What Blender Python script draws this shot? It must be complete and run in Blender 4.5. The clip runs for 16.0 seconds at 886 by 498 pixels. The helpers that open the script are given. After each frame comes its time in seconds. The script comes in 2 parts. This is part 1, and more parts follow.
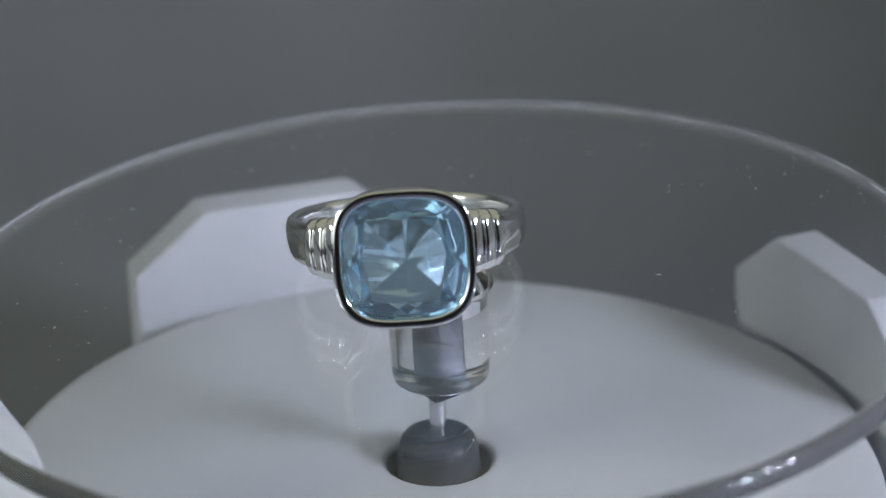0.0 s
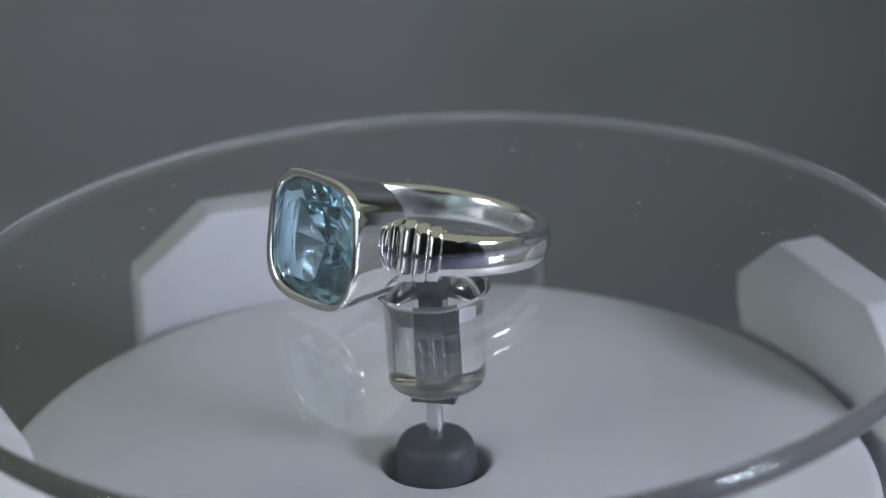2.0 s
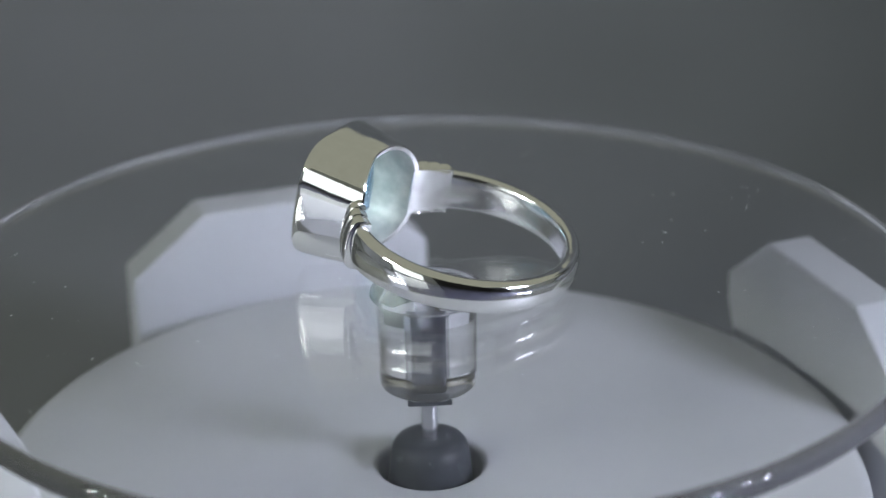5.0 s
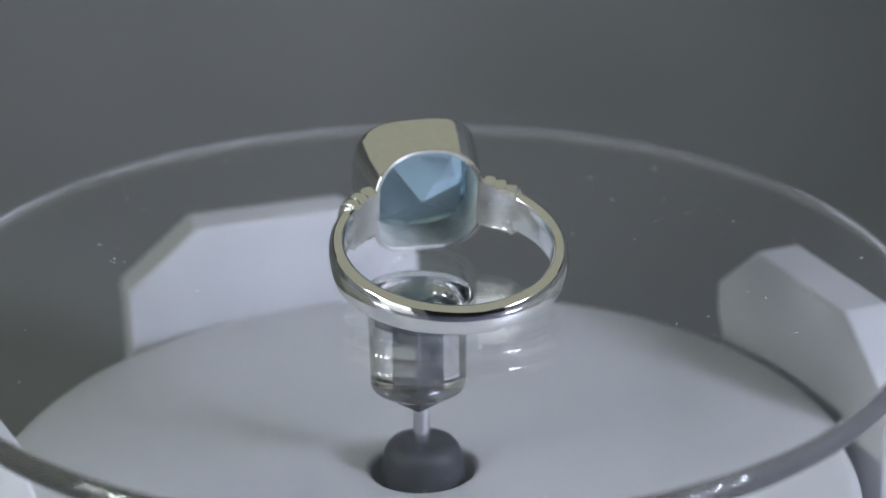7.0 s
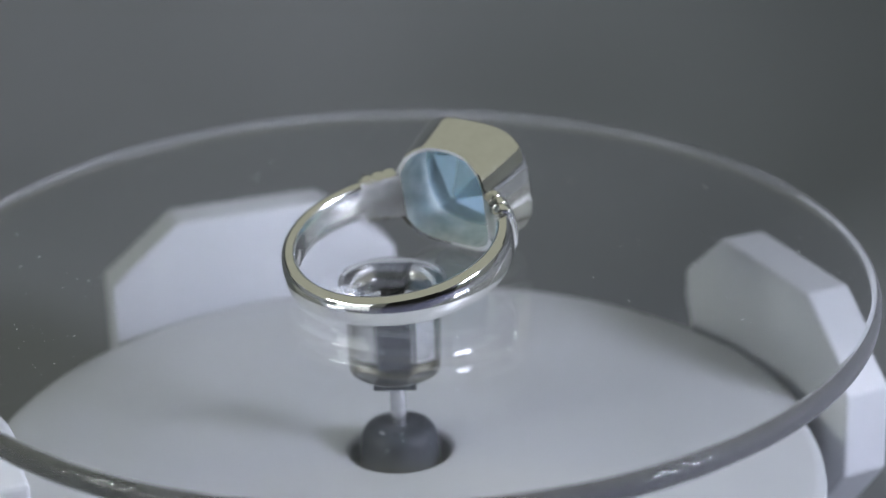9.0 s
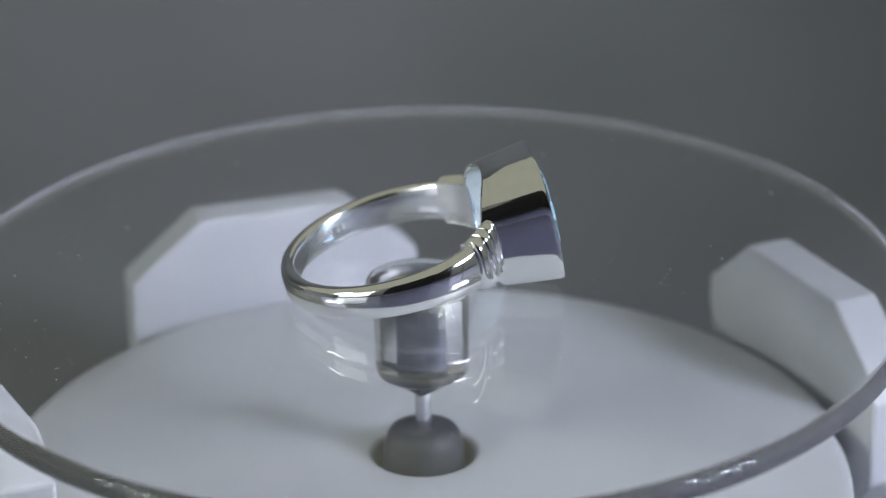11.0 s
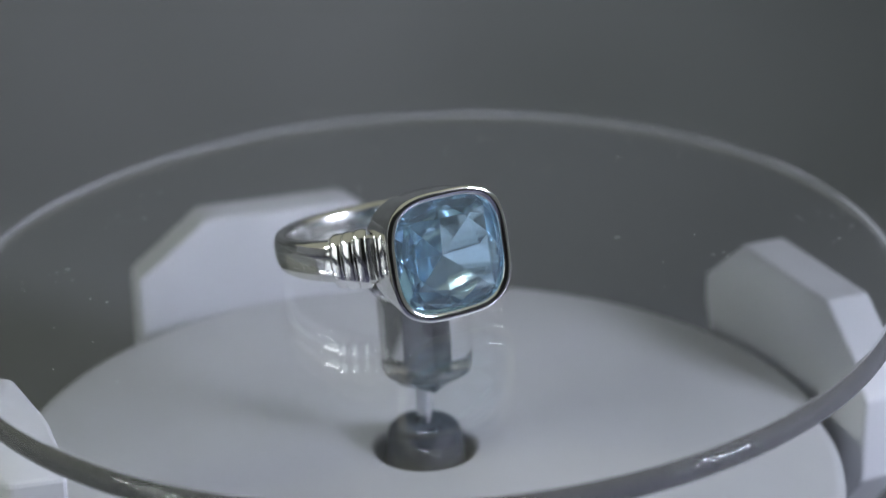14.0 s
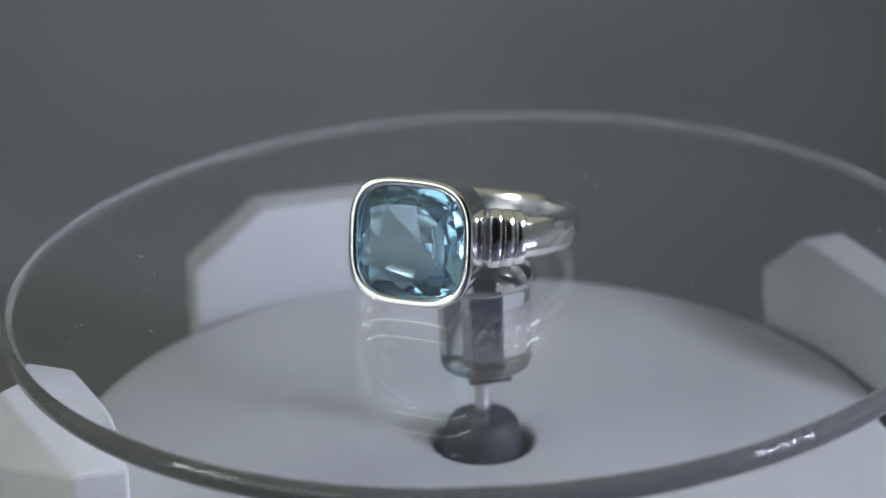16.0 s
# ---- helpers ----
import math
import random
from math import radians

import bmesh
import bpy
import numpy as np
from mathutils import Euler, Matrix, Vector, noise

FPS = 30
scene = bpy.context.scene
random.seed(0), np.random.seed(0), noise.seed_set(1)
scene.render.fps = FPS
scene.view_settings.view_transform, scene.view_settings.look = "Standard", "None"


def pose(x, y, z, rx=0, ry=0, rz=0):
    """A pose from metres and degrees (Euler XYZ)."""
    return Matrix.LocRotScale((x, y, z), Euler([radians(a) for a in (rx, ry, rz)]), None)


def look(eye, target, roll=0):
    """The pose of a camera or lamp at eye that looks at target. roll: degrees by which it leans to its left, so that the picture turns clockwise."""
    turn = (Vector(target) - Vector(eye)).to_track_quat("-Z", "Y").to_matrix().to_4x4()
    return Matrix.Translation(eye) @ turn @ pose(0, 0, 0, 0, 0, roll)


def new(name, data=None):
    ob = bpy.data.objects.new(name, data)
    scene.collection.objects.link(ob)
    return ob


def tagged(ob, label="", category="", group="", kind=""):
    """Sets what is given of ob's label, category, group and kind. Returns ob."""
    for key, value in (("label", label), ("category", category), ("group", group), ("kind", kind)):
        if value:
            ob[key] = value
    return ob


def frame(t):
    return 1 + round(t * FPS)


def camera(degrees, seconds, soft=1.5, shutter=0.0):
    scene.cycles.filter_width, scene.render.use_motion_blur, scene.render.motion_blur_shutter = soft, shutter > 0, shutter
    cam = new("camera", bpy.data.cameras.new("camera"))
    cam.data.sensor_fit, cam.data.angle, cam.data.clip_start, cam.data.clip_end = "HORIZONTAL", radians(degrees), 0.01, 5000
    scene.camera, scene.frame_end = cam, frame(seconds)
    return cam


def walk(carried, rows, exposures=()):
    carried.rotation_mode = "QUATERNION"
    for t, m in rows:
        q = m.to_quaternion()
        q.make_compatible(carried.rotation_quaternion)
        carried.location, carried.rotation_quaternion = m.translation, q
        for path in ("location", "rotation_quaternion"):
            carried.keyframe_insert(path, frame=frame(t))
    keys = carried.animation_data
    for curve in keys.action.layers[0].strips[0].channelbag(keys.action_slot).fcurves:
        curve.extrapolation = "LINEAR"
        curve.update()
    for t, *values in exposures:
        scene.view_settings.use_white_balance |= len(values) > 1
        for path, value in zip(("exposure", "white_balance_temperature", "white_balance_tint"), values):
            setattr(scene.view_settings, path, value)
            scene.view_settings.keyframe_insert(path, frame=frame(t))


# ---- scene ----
cam = camera(22.082, 16.0, soft=1.2)
cam.data.dof.use_dof = True
cam.data.dof.focus_distance = 0.185
cam.data.dof.aperture_fstop = 26.0

PATH = [
    (0, (0.00884, -0.17145, 0.09255), (-0.00203, 0.05822, -0.00560), -1.32),
    (0.5, (0.00956, -0.17035, 0.09338), (-0.00266, 0.05870, -0.00605), -1.29),
    (1, (0.00990, -0.17157, 0.09246), (-0.00245, 0.05834, -0.00494), -1.32),
    (1.5, (0.00914, -0.17064, 0.09356), (-0.00254, 0.05886, -0.00490), -1.07),
    (2, (0.01178, -0.17167, 0.09275), (-0.00264, 0.05796, -0.00505), -1.39),
    (2.5, (0.01064, -0.17178, 0.09507), (-0.00175, 0.05676, -0.00550), -1.15),
    (3, (0.00802, -0.17145, 0.09317), (-0.00206, 0.05807, -0.00540), -0.95),
    (3.5, (0.01122, -0.17256, 0.09579), (-0.00178, 0.05590, -0.00489), -1.30),
    (6, (0.01059, -0.17197, 0.09479), (-0.00098, 0.05728, -0.00425), -1.13),
    (6.5, (0.01045, -0.17332, 0.09352), (0.00026, 0.05682, -0.00360), -1.28),
    (7, (0.01167, -0.17558, 0.09189), (-0.00069, 0.05563, -0.00239), -1.52),
    (7.5, (0.01133, -0.17792, 0.09391), (0.00140, 0.05276, -0.00194), -1.60),
    (8, (0.01151, -0.17988, 0.09460), (0.00231, 0.05068, -0.00162), -1.47),
    (8.5, (0.01087, -0.18034, 0.09351), (0.00166, 0.05067, -0.00162), -1.48),
    (9, (0.01264, -0.18222, 0.09252), (0.00226, 0.04944, -0.00088), -1.96),
    (9.5, (0.01033, -0.18154, 0.09156), (0.00142, 0.05047, -0.00114), -1.47),
    (11.8, (0.00964, -0.18107, 0.09274), (-0.00007, 0.05049, -0.00099), -0.91),
    (12, (0.00971, -0.18442, 0.09520), (0.00106, 0.04654, -0.00009), -0.81),
    (12.5, (0.00986, -0.18478, 0.09444), (0.00047, 0.04666, 0.00038), -0.92),
    (13, (0.01057, -0.18456, 0.09420), (0.00049, 0.04681, 0.00002), -1.09),
    (13.5, (0.00965, -0.18484, 0.09498), (0.00129, 0.04650, 0.00056), -0.93),
    (14, (0.00980, -0.18482, 0.09435), (-0.00008, 0.04660, 0.00031), -1.01),
    (14.5, (0.00951, -0.18538, 0.09394), (-0.00085, 0.04581, -0.00063), -0.85),
    (15, (0.00839, -0.18478, 0.09439), (-0.00302, 0.04603, -0.00097), -0.87),
    (15.5, (0.00751, -0.18440, 0.09571), (-0.00491, 0.04596, -0.00061), -0.62),
    (16, (0.00733, -0.18427, 0.09447), (-0.00612, 0.04657, -0.00057), -0.87),
]
walk(cam, [(t, look(eye, aim, roll)) for t, eye, aim, roll in PATH],
     [(0.0, 0.45), (1.0, 0.52), (2.0, 0.36), (3.0, 0.32), (3.7, 0.36), (6.0, 0.45), (7.0, 0.49), (8.5, 0.58), (9.5, 0.58), (12.0, 0.46), (13.0, 0.42), (14.5, 0.36), (16.0, 0.40)])

# ---- light ----
MM = 0.001
world = bpy.data.worlds.new("world")
scene.world = world
world.use_nodes = True
world.node_tree.nodes["Background"].inputs[0].default_value = (0.20, 0.205, 0.165, 1)
world.node_tree.nodes["Background"].inputs[1].default_value = 1.0


# ---- materials ----
def material(name, colour, rough=0.5, metal=0.0, **extra):
    m = bpy.data.materials.new(name)
    m.use_nodes = True
    b = m.node_tree.nodes["Principled BSDF"]
    b.inputs["Base Color"].default_value = (*colour, 1)
    b.inputs["Roughness"].default_value = rough
    b.inputs["Metallic"].default_value = metal
    for key, value in extra.items():
        b.inputs[key.replace("_", " ")].default_value = value
    return m


def grain(m, scale, low, high, bump=0.0, bump_scale=None, rough=None, detail=4.0, shift=(0, 0, 0)):
    """Mottles the base colour between two colours, with a fine bump, in object space."""
    tree = m.node_tree
    b = tree.nodes["Principled BSDF"]
    at = tree.nodes.new("ShaderNodeTexCoord")
    n = tree.nodes.new("ShaderNodeTexNoise")
    n.inputs["Scale"].default_value, n.inputs["Detail"].default_value = scale, detail
    ramp = tree.nodes.new("ShaderNodeValToRGB")
    ramp.color_ramp.elements[0].position, ramp.color_ramp.elements[1].position = 0.3, 0.7
    ramp.color_ramp.elements[0].color, ramp.color_ramp.elements[1].color = (*low, 1), (*high, 1)
    move = tree.nodes.new("ShaderNodeMapping")
    move.inputs["Location"].default_value = shift
    tree.links.new(at.outputs["Object"], move.inputs["Vector"])
    tree.links.new(move.outputs[0], n.inputs["Vector"])
    tree.links.new(n.outputs[0], ramp.inputs[0])
    tree.links.new(ramp.outputs[0], b.inputs["Base Color"])
    if rough:
        r = tree.nodes.new("ShaderNodeMapRange")
        r.inputs[3].default_value, r.inputs[4].default_value = rough
        tree.links.new(n.outputs[0], r.inputs[0])
        tree.links.new(r.outputs[0], b.inputs["Roughness"])
    if bump:
        f = tree.nodes.new("ShaderNodeTexNoise")
        f.inputs["Scale"].default_value, f.inputs["Detail"].default_value = bump_scale or scale * 8, 6.0
        k = tree.nodes.new("ShaderNodeBump")
        k.inputs["Strength"].default_value, k.inputs["Distance"].default_value = bump, 0.0002
        tree.links.new(at.outputs["Object"], f.inputs["Vector"])
        tree.links.new(f.outputs[0], k.inputs["Height"])
        tree.links.new(k.outputs[0], b.inputs["Normal"])
    return m


def glass(name, colour, ior, rough=0.0):
    m = bpy.data.materials.new(name)
    m.use_nodes = True
    tree = m.node_tree
    tree.nodes.remove(tree.nodes["Principled BSDF"])
    g = tree.nodes.new("ShaderNodeBsdfGlass")
    g.inputs["Color"].default_value = (*colour, 1)
    g.inputs["Roughness"].default_value = rough
    g.inputs["IOR"].default_value = ior
    tree.links.new(g.outputs[0], tree.nodes["Material Output"].inputs[0])
    return m


def lifted_glass(name, colour, ior, rough, fill_share):
    """Clear glass or plastic with a diffuse share mixed in to lift its brightness."""
    m = glass(name, colour, ior, rough)
    tree = m.node_tree
    g = tree.nodes["Glass BSDF"]
    d = tree.nodes.new("ShaderNodeBsdfDiffuse")
    d.inputs[0].default_value = (*colour, 1)
    x = tree.nodes.new("ShaderNodeMixShader")
    x.inputs[0].default_value = fill_share
    tree.links.new(g.outputs[0], x.inputs[1])
    tree.links.new(d.outputs[0], x.inputs[2])
    tree.links.new(x.outputs[0], tree.nodes["Material Output"].inputs[0])
    return m


def glowing(name, colour, strength):
    m = bpy.data.materials.new(name)
    m.use_nodes = True
    b = m.node_tree.nodes["Principled BSDF"]
    b.inputs["Emission Color"].default_value = (*colour, 1)
    b.inputs["Emission Strength"].default_value = strength
    return m


SILVER = grain(material("polished_silver", (0.93, 0.93, 0.915), 0.05, 1.0), 900, (0.91, 0.91, 0.895), (0.96, 0.96, 0.95), 0.10, 420, (0.05, 0.11))
SATIN = grain(material("satin_silver", (0.86, 0.86, 0.85), 0.3, 1.0), 1500, (0.80, 0.80, 0.79), (0.92, 0.92, 0.91), 0.06, 1500, (0.15, 0.3))
BEZEL = grain(material("bezel_silver", (0.93, 0.93, 0.915), 0.12, 1.0), 900, (0.90, 0.90, 0.885), (0.95, 0.95, 0.94), 0.05, 600, (0.035, 0.075))
BUFFED = grain(material("buffed_silver", (0.92, 0.92, 0.91), 0.2, 1.0), 700, (0.88, 0.88, 0.87), (0.95, 0.95, 0.94), 0.3, 500, (0.13, 0.24))
TARNISH = grain(material("unpolished_silver", (0.5, 0.52, 0.52), 0.45, 0.35), 700, (0.31, 0.34, 0.33), (0.48, 0.50, 0.48), 0.2, 1800, (0.35, 0.55))
DARK_MARK = material("stamped_mark", (0.35, 0.35, 0.34), 0.5, 1.0)
# diffuse share brightens the stone, in place of light caught inside it
TOPAZ = lifted_glass("blue_topaz", (0.78, 0.918, 1.0), 1.68, 0.0, 0.024)
ACRYLIC = glass("clear_acrylic", (0.985, 0.985, 0.99), 1.49)
# the rim is clear; its diffuse share only lightens the near edge
RIM = lifted_glass("lifted_acrylic", (0.95, 0.95, 0.97), 1.49, 0.02, 0.085)
CORE = grain(material("polished_core", (0.55, 0.56, 0.60), 0.1, 1.0), 800, (0.19, 0.20, 0.23), (0.29, 0.30, 0.34), 0.05, 900, (0.06, 0.16))
STEEL = grain(material("steel", (0.60, 0.60, 0.62), 0.18, 1.0), 400, (0.52, 0.52, 0.55), (0.68, 0.68, 0.70), 0.05, 900, (0.12, 0.28))
RUBBER = grain(material("rubber", (0.02, 0.022, 0.026), 0.4, Specular_IOR_Level=0.25), 500, (0.016, 0.018, 0.022), (0.032, 0.035, 0.042), 0.15, 2000, (0.42, 0.6))
PALE = grain(material("pale_grey_plastic", (0.35, 0.355, 0.36), 0.4), 60, (0.32, 0.326, 0.33), (0.36, 0.365, 0.372), 0.04, 900, (0.35, 0.5))
FOAM = grain(material("white_block", (0.60, 0.61, 0.62), 0.55), 90, (0.35, 0.355, 0.37), (0.41, 0.415, 0.43), 0.1, 1500, (0.45, 0.65))
DUST = material("dust", (0.52, 0.53, 0.55), 0.6)
# mottled cloth; shift puts the darker blotch right, painting in a light falloff
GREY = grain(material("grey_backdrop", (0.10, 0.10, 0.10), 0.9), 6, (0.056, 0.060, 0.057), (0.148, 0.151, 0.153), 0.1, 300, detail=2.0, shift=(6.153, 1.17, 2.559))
WALL = grain(material("panel_grey", (0.3, 0.3, 0.3), 0.8), 9, (0.40, 0.41, 0.40), (0.48, 0.49, 0.48), 0.1, 300)
BLACK = grain(material("panel_black", (0.02, 0.02, 0.022), 0.8), 9, (0.012, 0.012, 0.014), (0.03, 0.03, 0.034), 0.1, 300)
MAT = grain(material("added_mat", (0.05, 0.05, 0.085), 0.7), 40, (0.035, 0.035, 0.062), (0.06, 0.06, 0.10), 0.1, 600)
LED = glowing("led", (0.92, 1.0, 0.95), 72.0)
LED_COOL = glowing("cool_led", (0.735, 0.79, 0.985), 232.0)
DIFFUSER = glowing("soft_diffuser", (0.93, 1.0, 0.95), 0.75)
HOUSING = grain(material("lamp_housing", (0.05, 0.05, 0.05), 0.5), 60, (0.04, 0.04, 0.04), (0.07, 0.07, 0.07))


# ---- building ----
def part(name, bm, mat, parent=None, label="", smooth=True, at=None):
    mesh = bpy.data.meshes.new(name)
    bmesh.ops.recalc_face_normals(bm, faces=bm.faces)
    bm.to_mesh(mesh)
    bm.free()
    mesh.materials.append(mat)
    if smooth:
        mesh.shade_smooth()
        mesh.set_sharp_from_angle(angle=radians(32))
    ob = new(name, mesh)
    if parent:
        ob.parent = parent
    if at:
        ob.matrix_basis = at
    if label:
        ob["label"] = label
    return ob


def lathe(profile, steps=96):
    """A closed ring or solid from (radius, height) pairs, in millimetres, turned round z; a closed profile."""
    bm = bmesh.new()
    rows = []
    for r, z in profile:
        if r < 1e-6:
            rows.append([bm.verts.new((0, 0, z * MM))] * steps)
        else:
            rows.append([bm.verts.new((r * MM * math.cos(2 * math.pi * k / steps), r * MM * math.sin(2 * math.pi * k / steps), z * MM)) for k in range(steps)])
    for a, b in zip(rows, rows[1:]):
        for k in range(steps):
            vs = []
            for v in (a[k], a[(k + 1) % steps], b[(k + 1) % steps], b[k]):
                if v not in vs:
                    vs.append(v)
            if len(vs) > 2:
                bm.faces.new(vs)
    return bm


def box(x0, x1, y0, y1, z0, z1, bevel=0.0, segments=2):
    bm = bmesh.new()
    bmesh.ops.create_cube(bm, size=1)
    for v in bm.verts:
        v.co = Vector(((x0 + x1) / 2 + v.co.x * (x1 - x0), (y0 + y1) / 2 + v.co.y * (y1 - y0), (z0 + z1) / 2 + v.co.z * (z1 - z0)))
    if bevel:
        bmesh.ops.bevel(bm, geom=bm.edges[:], offset=bevel, segments=segments, profile=0.5, affect="EDGES")
    return bm


def grid_mesh(rows, closed_u=True, closed_v=False):
    """A skin over rows of points."""
    bm = bmesh.new()
    vs = [[bm.verts.new(p) for p in row] for row in rows]
    n, m = len(vs), len(vs[0])
    for i in range(n if closed_v else n - 1):
        for j in range(m if closed_u else m - 1):
            bm.faces.new((vs[i][j], vs[i][(j + 1) % m], vs[(i + 1) % n][(j + 1) % m], vs[(i + 1) % n][j]))
    return bm


# ---- the booth ----
FLOOR = -0.0207
DRUM = -0.00145


def booth():
    sweep = []
    XS = [-0.41 + 0.02 * i for i in range(42)]
    profile = [(-0.62, FLOOR), (0.0, FLOOR), (0.05, FLOOR), (0.06, FLOOR), (0.075, FLOOR), (0.09, FLOOR), (0.10, FLOOR)]
    profile += [(0.10 + 0.12 * math.sin(a), FLOOR + 0.12 * (1 - math.cos(a))) for a in [math.pi / 2 * k / 16 for k in range(1, 17)]]
    profile += [(0.22, 0.12), (0.22, 0.14), (0.22, 0.16)]
    for y, z in profile:
        # behind the blocks the cloth curves up at both sides, shaped to darken its right
        k = min(max((y - 0.05) / 0.05, 0.0), 1.0)
        sag = [2.0 * x * x if abs(x) < 0.08 else 0.0128 + 0.32 * (abs(x) - 0.08) for x in XS]
        sweep.append([(x, y, z + k * h) for x, h in zip(XS, sag)])
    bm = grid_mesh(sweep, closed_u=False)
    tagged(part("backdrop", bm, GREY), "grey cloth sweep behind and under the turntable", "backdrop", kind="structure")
    # unseen mat, added so the silver mirrors something dark low in front
    tagged(part("table", box(-0.42, 0.42, -0.62, -0.055, FLOOR, FLOOR + 0.001), MAT, smooth=False), "dark navy mat added in front of the cloth for dark reflections", "table mat", kind="structure")
    # unseen panels, added so the silver mirrors light and dark where needed
    for name, b, mat, label in (
            ("wall_left", (-0.43, -0.42, -0.62, 0.23, FLOOR, 0.14), WALL, "plain light grey panel added out of view"),
            ("wall_right", (0.40, 0.41, -0.30, 0.23, FLOOR, 0.17), WALL, "plain light grey panel added out of view"),
            ("wall_right_front", (0.40, 0.41, -0.62, -0.30, FLOOR, 0.34), BLACK, "plain matt black panel added out of view"),
            ("wall_front_side", (-0.43, -0.16, -0.63, -0.62, FLOOR, 0.45), WALL, "plain light grey panel added out of view"),
            ("wall_front", (-0.16, 0.41, -0.63, -0.62, FLOOR, 0.45), BLACK, "plain matt black panel added out of view")):
        tagged(part(name, box(*b), mat, smooth=False), label, "wall", kind="structure")


def drum():
    th = new("motor_drum")
    tagged(th, "round pale grey motor drum with centre hole on grey cloth", "motor drum")
    th.location = (0, 0, FLOOR)
    h = (DRUM - FLOOR) / MM
    R = 37.95
    prof = [(4.5, h - 4)] + [(5.15 - 0.65 * math.cos(a), h - 0.65 + 0.65 * math.sin(a)) for a in [math.pi / 2 * k / 8 for k in range(9)]] + [(R - 1.2, h), (R - 0.5, h - 0.15), (R - 0.12, h - 0.5), (R, h - 1.2), (R, 0.6), (R - 0.5, 0), (0, 0)]
    part("housing", lathe(prof, 160), PALE, th)
    part("well", lathe([(0, h - 4.2), (4.45, h - 4.2), (4.45, h - 4.0), (0, h - 4.0)], 64), RUBBER, th, "dark floor of the centre hole")
    # rubber knob round the spindle
    k = h - 4.0
    prof = [(0, k), (3.9, k), (3.75, k + 2.2), (3.5, k + 4.2), (3.4, k + 5.2), (3.2, k + 5.85), (2.85, k + 6.3), (2.3, k + 6.55), (1.7, k + 6.6), (0.8, k + 6.5), (0, k + 6.5)]
    part("spindle", lathe([(0, k + 6), (0.72, k + 6), (0.72, h + 6.5), (0, h + 6.5)], 32), STEEL, th, "bright steel spindle")
    part("spindle_boot", lathe(prof, 64), RUBBER, th, "black rubber boot round the spindle")


def octagon_block(azimuth, dist, off, thick, low=5.9, foot=7.8, tall=28.2, top=7.8, cut_z=5.9, back=None):
    """A white octagonal block; its face looks at the axis."""
    th = new("octagonal_block")
    tagged(th, "white chamfered octagonal block standing beside the round base", "block", "blocks round the base")
    half = 15.2
    out = [(-top, tall), (top, tall), (half, tall - cut_z), (half, back[1] if back else low), (back[0] if back else foot, 0), (-foot, 0), (-half, low), (-half, tall - cut_z)]
    bm = bmesh.new()
    a = [bm.verts.new((thick * MM, u * MM, z * MM)) for u, z in out]
    f = [bm.verts.new((0, u * MM, z * MM)) for u, z in out]
    bm.faces.new(f)
    bm.faces.new(a[::-1])
    for k in range(8):
        bm.faces.new((f[k], f[(k + 1) % 8], a[(k + 1) % 8], a[k]))
    bmesh.ops.bevel(bm, geom=bm.edges[:], offset=0.35 * MM, segments=2, profile=0.5, affect="EDGES")
    part("body", bm, FOAM, th, smooth=False)
    az = radians(azimuth)
    th.matrix_world = pose(dist * MM * math.cos(az) - off * MM * math.sin(az), dist * MM * math.sin(az) + off * MM * math.cos(az), FLOOR, 0, 0, azimuth)
    return th


def cut_block():
    """A white block with a sloping, cut top, beside the front of the drum."""
    th = new("cut_corner_block")
    tagged(th, "white angular block with a sloping cut top beside the drum", "block", "blocks round the base")
    foot = [(-26.6, -29.3), (-33.9, -18.4), (-38.2, -16.6), (-43.5, -20.6), (-31.2, -29.4)]
    shoulder = [(-26.4, -29.1, 32.6), (-31.0, -29.3, 32.0), (-43.2, -20.8, 29.0)]
    top = [(-28.6, -24.4, 34.0), (-32.9, -17.2, 34.1), (-37.0, -16.0, 34.1), (-39.0, -18.4, 34.0)]
    bm = bmesh.new()
    for x, y, z in [(x, y, 0) for x, y in foot] + shoulder + top:
        bm.verts.new((x * MM, y * MM, z * MM))
    bmesh.ops.convex_hull(bm, input=bm.verts[:])
    bmesh.ops.dissolve_limit(bm, angle_limit=radians(3), verts=bm.verts[:], edges=bm.edges[:])
    bmesh.ops.bevel(bm, geom=bm.edges[:], offset=0.35 * MM, segments=2, profile=0.5, affect="EDGES")
    part("body", bm, FOAM, th, smooth=False)
    th.location = (0, 0, FLOOR)


# ---- turntable ----
TOP = 17.2


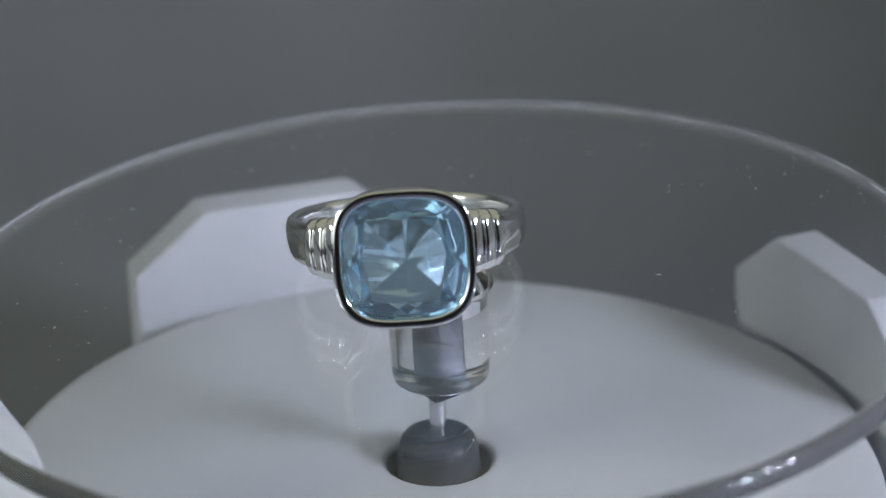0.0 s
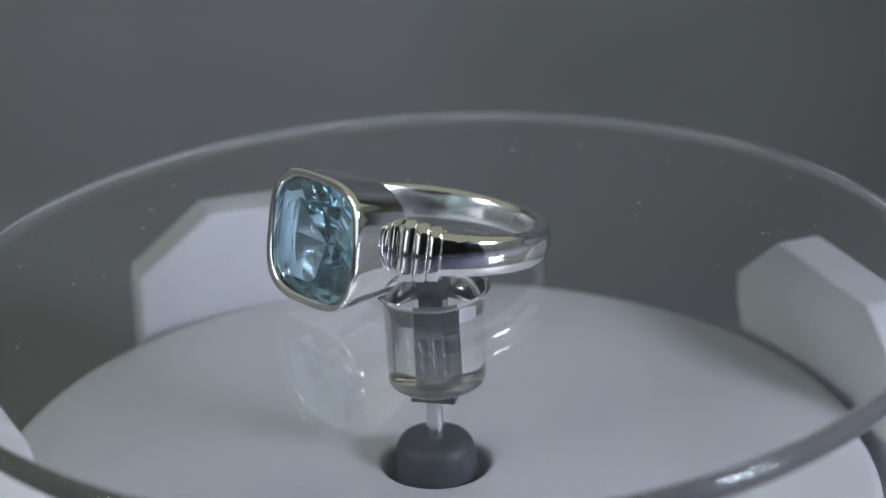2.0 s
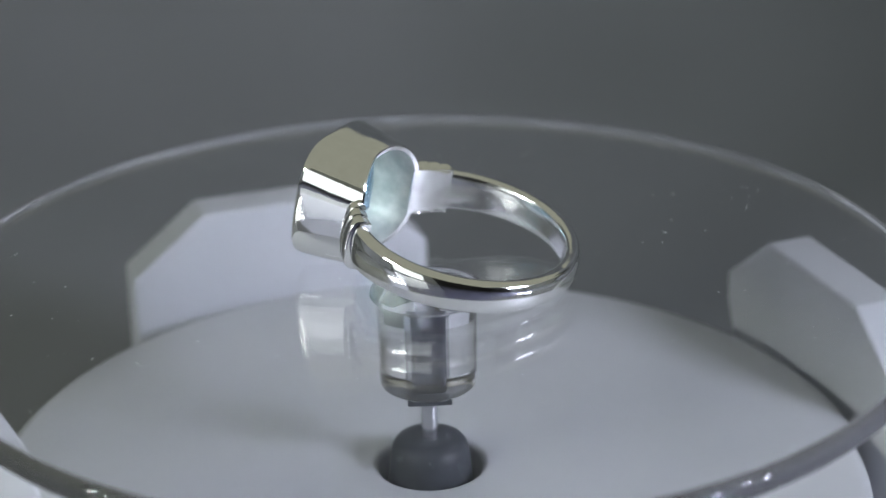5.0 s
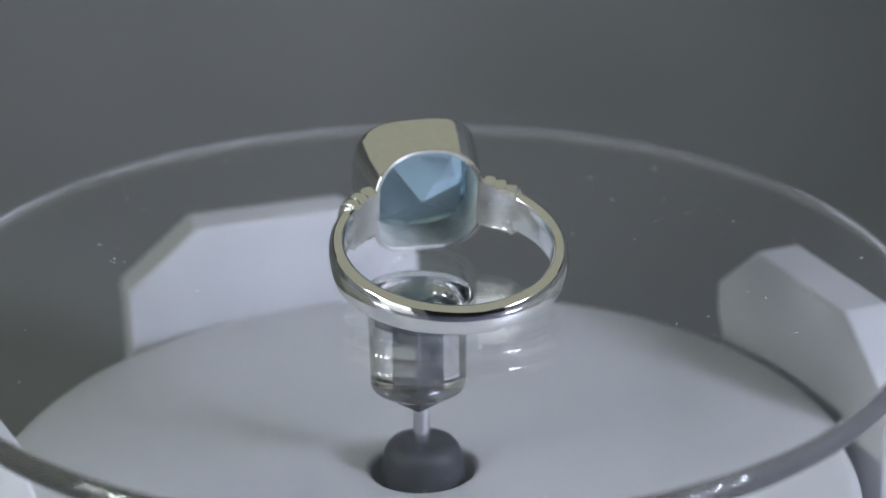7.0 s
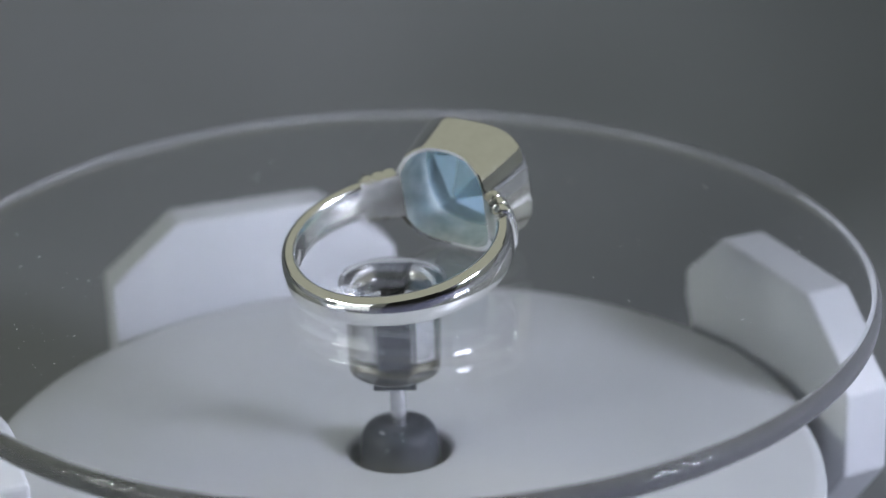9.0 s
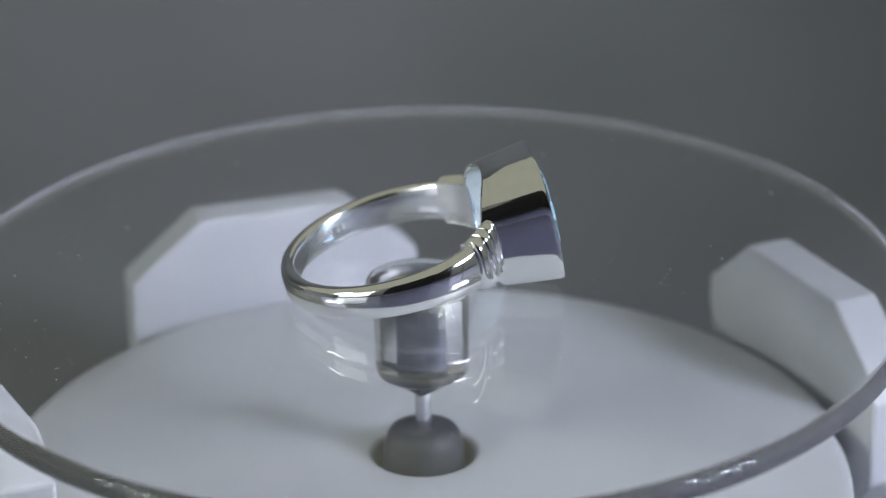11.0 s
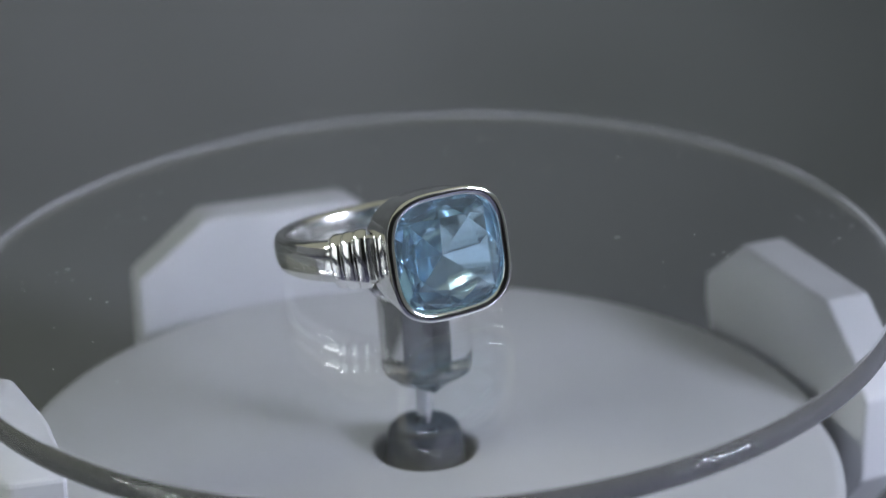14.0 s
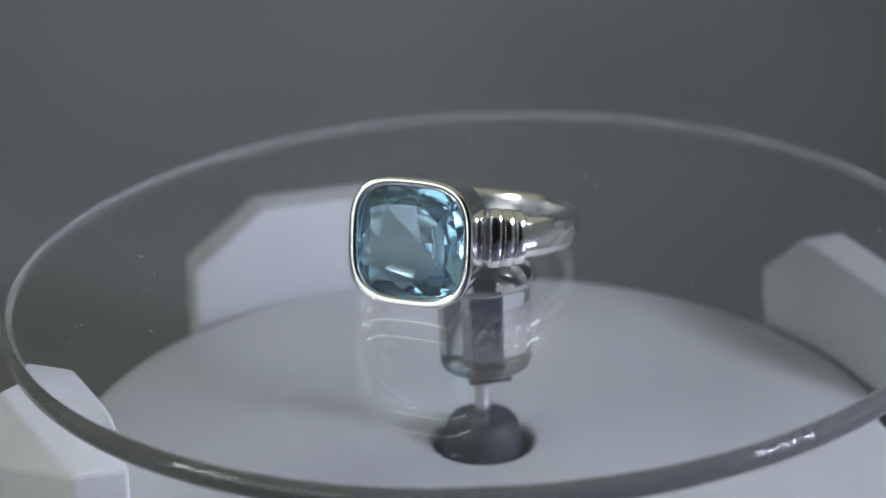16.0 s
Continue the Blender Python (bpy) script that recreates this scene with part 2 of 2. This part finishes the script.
def turntable():
    th = new("turntable_platter")
    tagged(th, "clear round acrylic platter with a thick polished rim", "turntable platter")
    b = TOP - 2.2
    R = 42.0
    prof = [(0, TOP), (R - 3, TOP), (R - 1.0, TOP), (R - 0.95, TOP)]
    prof += [(R - 0.95 + 0.95 * math.sin(a), TOP - 0.95 + 0.95 * math.cos(a)) for a in [math.pi / 2 * k / 8 for k in range(1, 9)]]
    prof += [(R - 0.95 + 0.95 * math.cos(a), b + 0.95 - 0.95 * math.sin(a)) for a in [math.pi / 2 * k / 8 for k in range(0, 9)]]
    prof += [(R - 1.0, b), (R - 3, b), (0, b)]
    plate = part("plate", lathe(prof, 192), ACRYLIC, th)
    plate.visible_shadow = False
    plate.data.materials.append(RIM)
    for f in plate.data.polygons:
        f.material_index = int(math.hypot(f.center.x, f.center.y) > (R - 0.93) * MM)
    # hub under the plate
    g = 14.73
    turn = pose(0, 0, 0, 0, 0, HUB_TURN)
    prof = [(0, b - 0.06), (4.7, b - 0.06), (4.8, g - 0.05), (4.7, g - 0.25), (4.4, g - 0.45), (4.28, g - 0.8), (4.2, g - 2.0), (4.12, g - 7.9), (4.02, g - 8.25), (3.75, g - 8.48), (3.3, g - 8.55), (0, g - 8.55)]
    hub = part("hub", lathe(prof, 96), ACRYLIC, th, "clear round acrylic hub with a rounded foot")
    hub.visible_shadow = False
    part("core", box(-1.05 * MM, 1.05 * MM, -1.05 * MM, 1.05 * MM, (g - 8.3) * MM, (g - 0.7) * MM, 0.2 * MM), CORE, th, "dark polished square core inside the clear hub", smooth=False, at=turn)
    part("washer", box(-1.9 * MM, 1.9 * MM, -1.9 * MM, 1.9 * MM, (g - 9.75) * MM, (g - 8.56) * MM, 0.1 * MM), RUBBER, th, "square black washer", smooth=False, at=turn)
    # dust and fine scratches on the plate
    rnd = random.Random(4)
    bm = bmesh.new()
    spots = [(16 + 24 * math.sqrt(rnd.random()), rnd.random() * 6.2832) for k in range(40)]
    for k in range(560):
        r, a = 12 + 28 * math.sqrt(rnd.random()), rnd.random() * 6.2832
        if k % 3:
            r, a = spots[k % 40]
            r, a = r + rnd.gauss(0, 1.3), a + rnd.gauss(0, 0.05)
        s = rnd.choice((0.014, 0.018, 0.022, 0.027, 0.034, 0.05))
        l = s * rnd.choice((1, 1, 1.5, 3, 5))
        t = rnd.random() * 3.14
        x, y = r * math.cos(a), r * math.sin(a)
        c, d = math.cos(t), math.sin(t)
        vs = [bm.verts.new(((x + c * p * l - d * q * s) * MM, (y + d * p * l + c * q * s) * MM, (TOP + 0.012 + h * s * 0.6) * MM))
              for p, q, h in ((-1, -1, 0), (1, -0.6, 0), (0.8, 1, 0), (-0.7, 0.8, 0), (0.1, 0, 1))]
        for i in range(4):
            bm.faces.new((vs[i], vs[(i + 1) % 4], vs[4]))
        bm.faces.new((vs[3], vs[2], vs[1], vs[0]))
    dust = part("dust", bm, DUST, th, "white dust specks on the plate", smooth=False)
    dust["kind"] = "stuff"
    return th


HUB_TURN = 33.0


# ---- ring ----
def cushion(half_x, half_z, k, n, power):
    """A point of the rounded-square outline."""
    a = 2 * math.pi * k / n
    c, s = math.cos(a), math.sin(a)
    r = (abs(c) ** power + abs(s) ** power) ** (-1 / power)
    return half_x * r * c, half_z * r * s


def ring():
    th = new("gemstone_ring")
    tagged(th, "polished silver ring with pale blue cushion-cut gemstone on clear platter", "ring")
    n = 96
    face = -13.15
    # bezel: outer wall, lip, inner wall; the back follows the finger
    stations = [  # share of depth from the back, half width, half height
        (0.0, 4.80, 4.92), (0.03, 4.90, 5.02), (0.5, 5.25, 5.20), (0.88, 5.53, 5.36), (0.93, 5.56, 5.38), (0.965, 5.56, 5.38), (0.985, 5.52, 5.34), (0.996, 5.42, 5.24), (1.0, 5.27, 5.10), (0.997, 5.07, 4.90), (0.989, 4.93, 4.76),
        (0.978, 4.85, 4.69), (0.962, 4.81, 4.65), (0.945, 4.79, 4.63), (0.935, 4.79, 4.63), (0.88, 5.20, 5.03), (0.79, 5.18, 5.01), (0.74, 4.38, 4.28), (0.5, 4.42, 4.42), (0.04, 4.40, 4.52), (0.0, 4.50, 4.62)]
    rows = []
    for d, hx, hz in stations:
        row = []
        for k in range(n):
            x, z = cushion(hx, hz * 1.02, k, n, 2.7 + 0.58 * min(d / 0.75, 1.0))
            back = -math.sqrt(max(8.55 ** 2 - x * x, 1.0))
            row.append((x * MM, (back + (face - back) * d) * MM, z * MM))
        rows.append(row)
    bezel = part("bezel", grid_mesh(rows, closed_v=True), BEZEL, th)
    bezel.data.materials.append(TARNISH)
    bezel.data.materials.append(SILVER)
    for f in bezel.data.polygons:
        f.material_index = 1 if 17 * n <= f.index < 20 * n else 2 if 5 * n <= f.index < 13 * n else 0

    # stone: table, crown, girdle, pavilion, with flat facets
    bm = bmesh.new()
    m = 16

    def loop(hx, hz, y, turn, power, count=m):
        out = []
        for k in range(count):
            a = 2 * math.pi * (k + turn) / count
            c, s = math.cos(a), math.sin(a)
            r = (abs(c) ** power + abs(s) ** power) ** (-1 / power)
            out.append(bm.verts.new((hx * r * c * MM, y * MM, 1.02 * hz * r * s * MM)))
        return out

    g0 = face + 1.0
    table = loop(3.35, 3.22, face - 0.42, 0.5, 4.2, 8)
    gir = loop(5.14, 4.97, g0 - 0.42, 0.0, 3.3)
    gir2 = loop(5.14, 4.97, g0, 0.0, 3.3)
    mid = loop(4.35, 4.2, face - 0.08, 0.0, 3.3, 8)
    pav = loop(3.3, 3.2, g0 + 1.55, 0.0, 3.4, 8)
    cul = bm.verts.new((0.0002, (g0 + 3.3) * MM, -0.0004))
    bm.faces.new(table)
    for k in range(8):
        k2 = (k + 1) % 8
        # crown: star, kite and girdle facets
        bm.faces.new((table[k], mid[k2], table[k2]))
        bm.faces.new((table[k], mid[k], gir[2 * k + 1], mid[k2]))
        bm.faces.new((mid[k], gir[2 * k], gir[2 * k + 1]))
        bm.faces.new((mid[k2], gir[2 * k + 1], gir[(2 * k + 2) % m]))
        # pavilion: steep belt, then long mains to the culet
        bm.faces.new((pav[k], gir2[2 * k], gir2[2 * k + 1]))
        bm.faces.new((pav[k2], gir2[2 * k + 1], gir2[(2 * k + 2) % m]))
        bm.faces.new((pav[k], gir2[2 * k + 1], pav[k2]))
        bm.faces.new((cul, pav[k], pav[k2]))
    for k in range(m):
        bm.faces.new((gir[k], gir[(k + 1) % m], gir2[(k + 1) % m], gir2[k]))
    stone = part("gemstone", bm, TOPAZ, th, "cushion-cut pale blue faceted gemstone", smooth=False)
    stone.visible_shadow = False

    # shank: D-shaped band from one shoulder round the back to the other
    rows = []
    count = 150
    a0, a1 = radians(-38), radians(218)
    for i in range(count + 1):
        a = a0 + (a1 - a0) * i / count
        away = 1 - abs((a - math.pi / 2) / (a1 - math.pi / 2))
        w = 1.85 - 0.60 * away ** 0.7
        r0, r1 = 8.55, 10.0
        sec = []
        for q in range(48):
            b = 2 * math.pi * q / 48
            cx, cz = math.cos(b), math.sin(b)
            px = abs(cx) ** 0.5 * (1 if cx > 0 else -1)
            pz = abs(cz) ** 0.62 * (1 if cz > 0 else -1)
            rr = (r0 + r1) / 2 + px * (r1 - r0) / 2
            if px > 0:
                rr -= 0.18 * pz * pz
            sec.append((rr * math.cos(a) * MM, rr * math.sin(a) * MM, pz * w * MM))
        rows.append(sec)
    bm = grid_mesh(rows)
    bm.verts.ensure_lookup_table()
    bm.faces.new(bm.verts[:48])
    bm.faces.new(bm.verts[-48:])
    shank = part("shank", bm, SILVER, th)
    shank.data.materials.append(BUFFED)
    for f in shank.data.polygons:
        f.material_index = int(math.hypot(f.center.x, f.center.y) < 8.8 * MM)

    # shoulders: a flat inner plate and four raised ribs on each side
    for side in (-1, 1):
        rows = []
        for i in range(13):
            a = radians(-60 + 24 * i / 12)
            sec = []
            for r, z in ((8.53, -2.05), (9.3, -2.05), (9.5, -1.85), (9.5, 1.85), (9.3, 2.05), (8.53, 2.05)):
                sec.append((side * r * math.cos(a) * MM, r * math.sin(a) * MM, z * MM))
            rows.append(sec)
        bm = grid_mesh(rows)
        bm.verts.ensure_lookup_table()
        bm.faces.new(bm.verts[:6])
        bm.faces.new(bm.verts[-6:])
        part("shoulder", bm, SATIN, th, smooth=False)
        for i, (deg, rad, wide) in enumerate(((-53.5, 9.72, 2.35), (-47.2, 9.95, 2.25), (-40.9, 10.05, 2.1))):
            a = radians(deg)
            rows = []
            for k in range(25):
                s = math.pi * (k / 24 - 0.5)
                z, r = wide * math.sin(s), 8.75 + (rad - 8.75) * max(math.cos(s), 0.0) ** 0.62
                sec = []
                for q in range(24):
                    b = 2 * math.pi * q / 24
                    cb, sb = math.cos(b), math.sin(b)
                    rr, tt = r + 0.38 * math.copysign(abs(cb) ** 0.7, cb), 0.54 * math.copysign(abs(sb) ** 0.6, sb)
                    x = rr * math.cos(a) - tt * math.sin(a)
                    y = rr * math.sin(a) + tt * math.cos(a)
                    sec.append((side * x * MM, y * MM, (z + 0.25 * math.cos(b) * math.sin(s)) * MM))
                rows.append(sec)
            bm = grid_mesh(rows)
            bm.verts.ensure_lookup_table()
            bm.faces.new(bm.verts[:24])
            bm.faces.new(bm.verts[-24:])
            part("rib", bm, SILVER, th)

    # stamped hallmark bars inside the shank
    for i in range(3):
        a = radians(26 + 3.4 * i)
        m4 = Matrix.Translation((8.55 * MM * math.cos(a), 8.55 * MM * math.sin(a), 0)) @ pose(0, 0, 0, 0, 0, math.degrees(a))
        part("stamped_mark", box(-0.06 * MM, 0.03 * MM, -0.16 * MM, 0.16 * MM, -0.32 * MM, 0.32 * MM), DARK_MARK, th, "small stamped bar inside the band", smooth=False, at=m4)
    return th


# ---- lamps ----
def led_bar(eye, aim, count, glow, label):
    th = new("led_bar")
    tagged(th, label, "lamp", "lamp bars over the turntable")
    th.matrix_world = look(eye, aim)
    w = 0.015
    part("housing", box(-count * w / 2 - 0.005, count * w / 2 + 0.005, -0.02, 0.02, 0.001, 0.015, 0.002), HOUSING, th, smooth=False)
    for row in (-0.009, 0.009):
        for k in range(count):
            x = (k - (count - 1) / 2) * w
            part("led", box(x - 0.005, x + 0.005, row - 0.005, row + 0.005, -0.002, 0.0008), glow, th, "bright square led", smooth=False)
    pole = lathe([(0, 0), (30, 0), (30, 3), (3, 4), (3, (eye[2] - FLOOR) / MM - 2), (0, (eye[2] - FLOOR) / MM - 2)], 24)
    back = (Vector(eye) - Vector(aim)).normalized() * 0.008
    stand = part("stand", pole, HOUSING, th, "thin black lamp stand")
    stand.matrix_basis = th.matrix_world.inverted() @ Matrix.Translation((eye[0] + back.x, eye[1] + back.y, FLOOR))


def soft_panel(eye, aim, wide, high):
    th = new("soft_light_panel")
    tagged(th, "white diffuser light panel in a black frame on a thin stand", "lamp")
    th.matrix_world = look(eye, aim)
    part("frame", box(-wide / 2 - 0.008, wide / 2 + 0.008, -high / 2 - 0.008, high / 2 + 0.008, 0.0, 0.02, 0.003), HOUSING, th, "black frame", smooth=False)
    part("diffuser", box(-wide / 2, wide / 2, -high / 2, high / 2, -0.002, 0.004, 0.001), DIFFUSER, th, "glowing white diffuser", smooth=False)
    top = (eye[2] - FLOOR) / MM
    back = (Vector(eye) - Vector(aim)).normalized() * 0.024
    stand = part("stand", lathe([(0, 0), (30, 0), (30, 3), (3, 4), (3, top), (0, top)], 24), HOUSING, th, "thin black lamp stand")
    stand.matrix_basis = th.matrix_world.inverted() @ Matrix.Translation((eye[0] + back.x, eye[1] + back.y, FLOOR))


booth()
drum()
octagon_block(25, 39.2, 3.2, 4.6, 14.0, 4.0, back=(8.0, 19.5))
octagon_block(110, 39.5, 3.4, 4.6)
cut_block()
led_bar((-0.215, -0.125, 0.115), (0, 0, 0), 5, LED, "black lamp bar with two rows of square white leds")
led_bar((0.228, -0.105, 0.115), (0, 0, 0), 5, LED_COOL, "black lamp bar with two rows of cool blue-white leds")
soft_panel((-0.24, -0.26, 0.09), (0, 0, 0.02), 0.20, 0.16)
platter = turntable()
gem_ring = ring()

RATE, FRONT = 23.88, 0.134


def rest(thing):
    """The lean at which front and back of the ring both touch the plate, and the height of its centre then."""
    pts = [o.matrix_basis @ v.co for o in thing.children for v in o.data.vertices]
    low, high = 0.0, 25.0
    for _ in range(30):
        lean = (low + high) / 2
        s, c = math.sin(radians(-lean)), math.cos(radians(-lean))
        front = min(p.y * s + p.z * c for p in pts if p.y < -0.004)
        back = min(p.y * s + p.z * c for p in pts if p.y > 0.004)
        low, high = (lean, high) if back > front else (low, lean)
    return lean, -min(front, back)



def spin(t):
    return -RATE * (t - FRONT)


def motions():
    times = [2.0 * k for k in range(9)]
    # the spindle leans a little, and the platter sits 1.5 degrees out of true on it
    lean_back = pose(0, 0, 0, 0.40, -0.54, 0)
    wobble = pose(0, 0, 0, 0.14, -1.50, 0)
    lean, lift = rest(gem_ring)
    seat = pose(-2.2 * MM, 2.25 * MM, lift + 0.00002, -lean, 0, 0)
    walk(platter, [(t, pose(0, 0, TOP * MM) @ lean_back @ pose(0, 0, 0, 0, 0, spin(t)) @ wobble @ pose(0, 0, -TOP * MM)) for t in times])
    walk(gem_ring, [(t, pose(0, 0, TOP * MM) @ lean_back @ pose(0, 0, 0, 0, 0, spin(t)) @ wobble @ seat) for t in times])


motions()
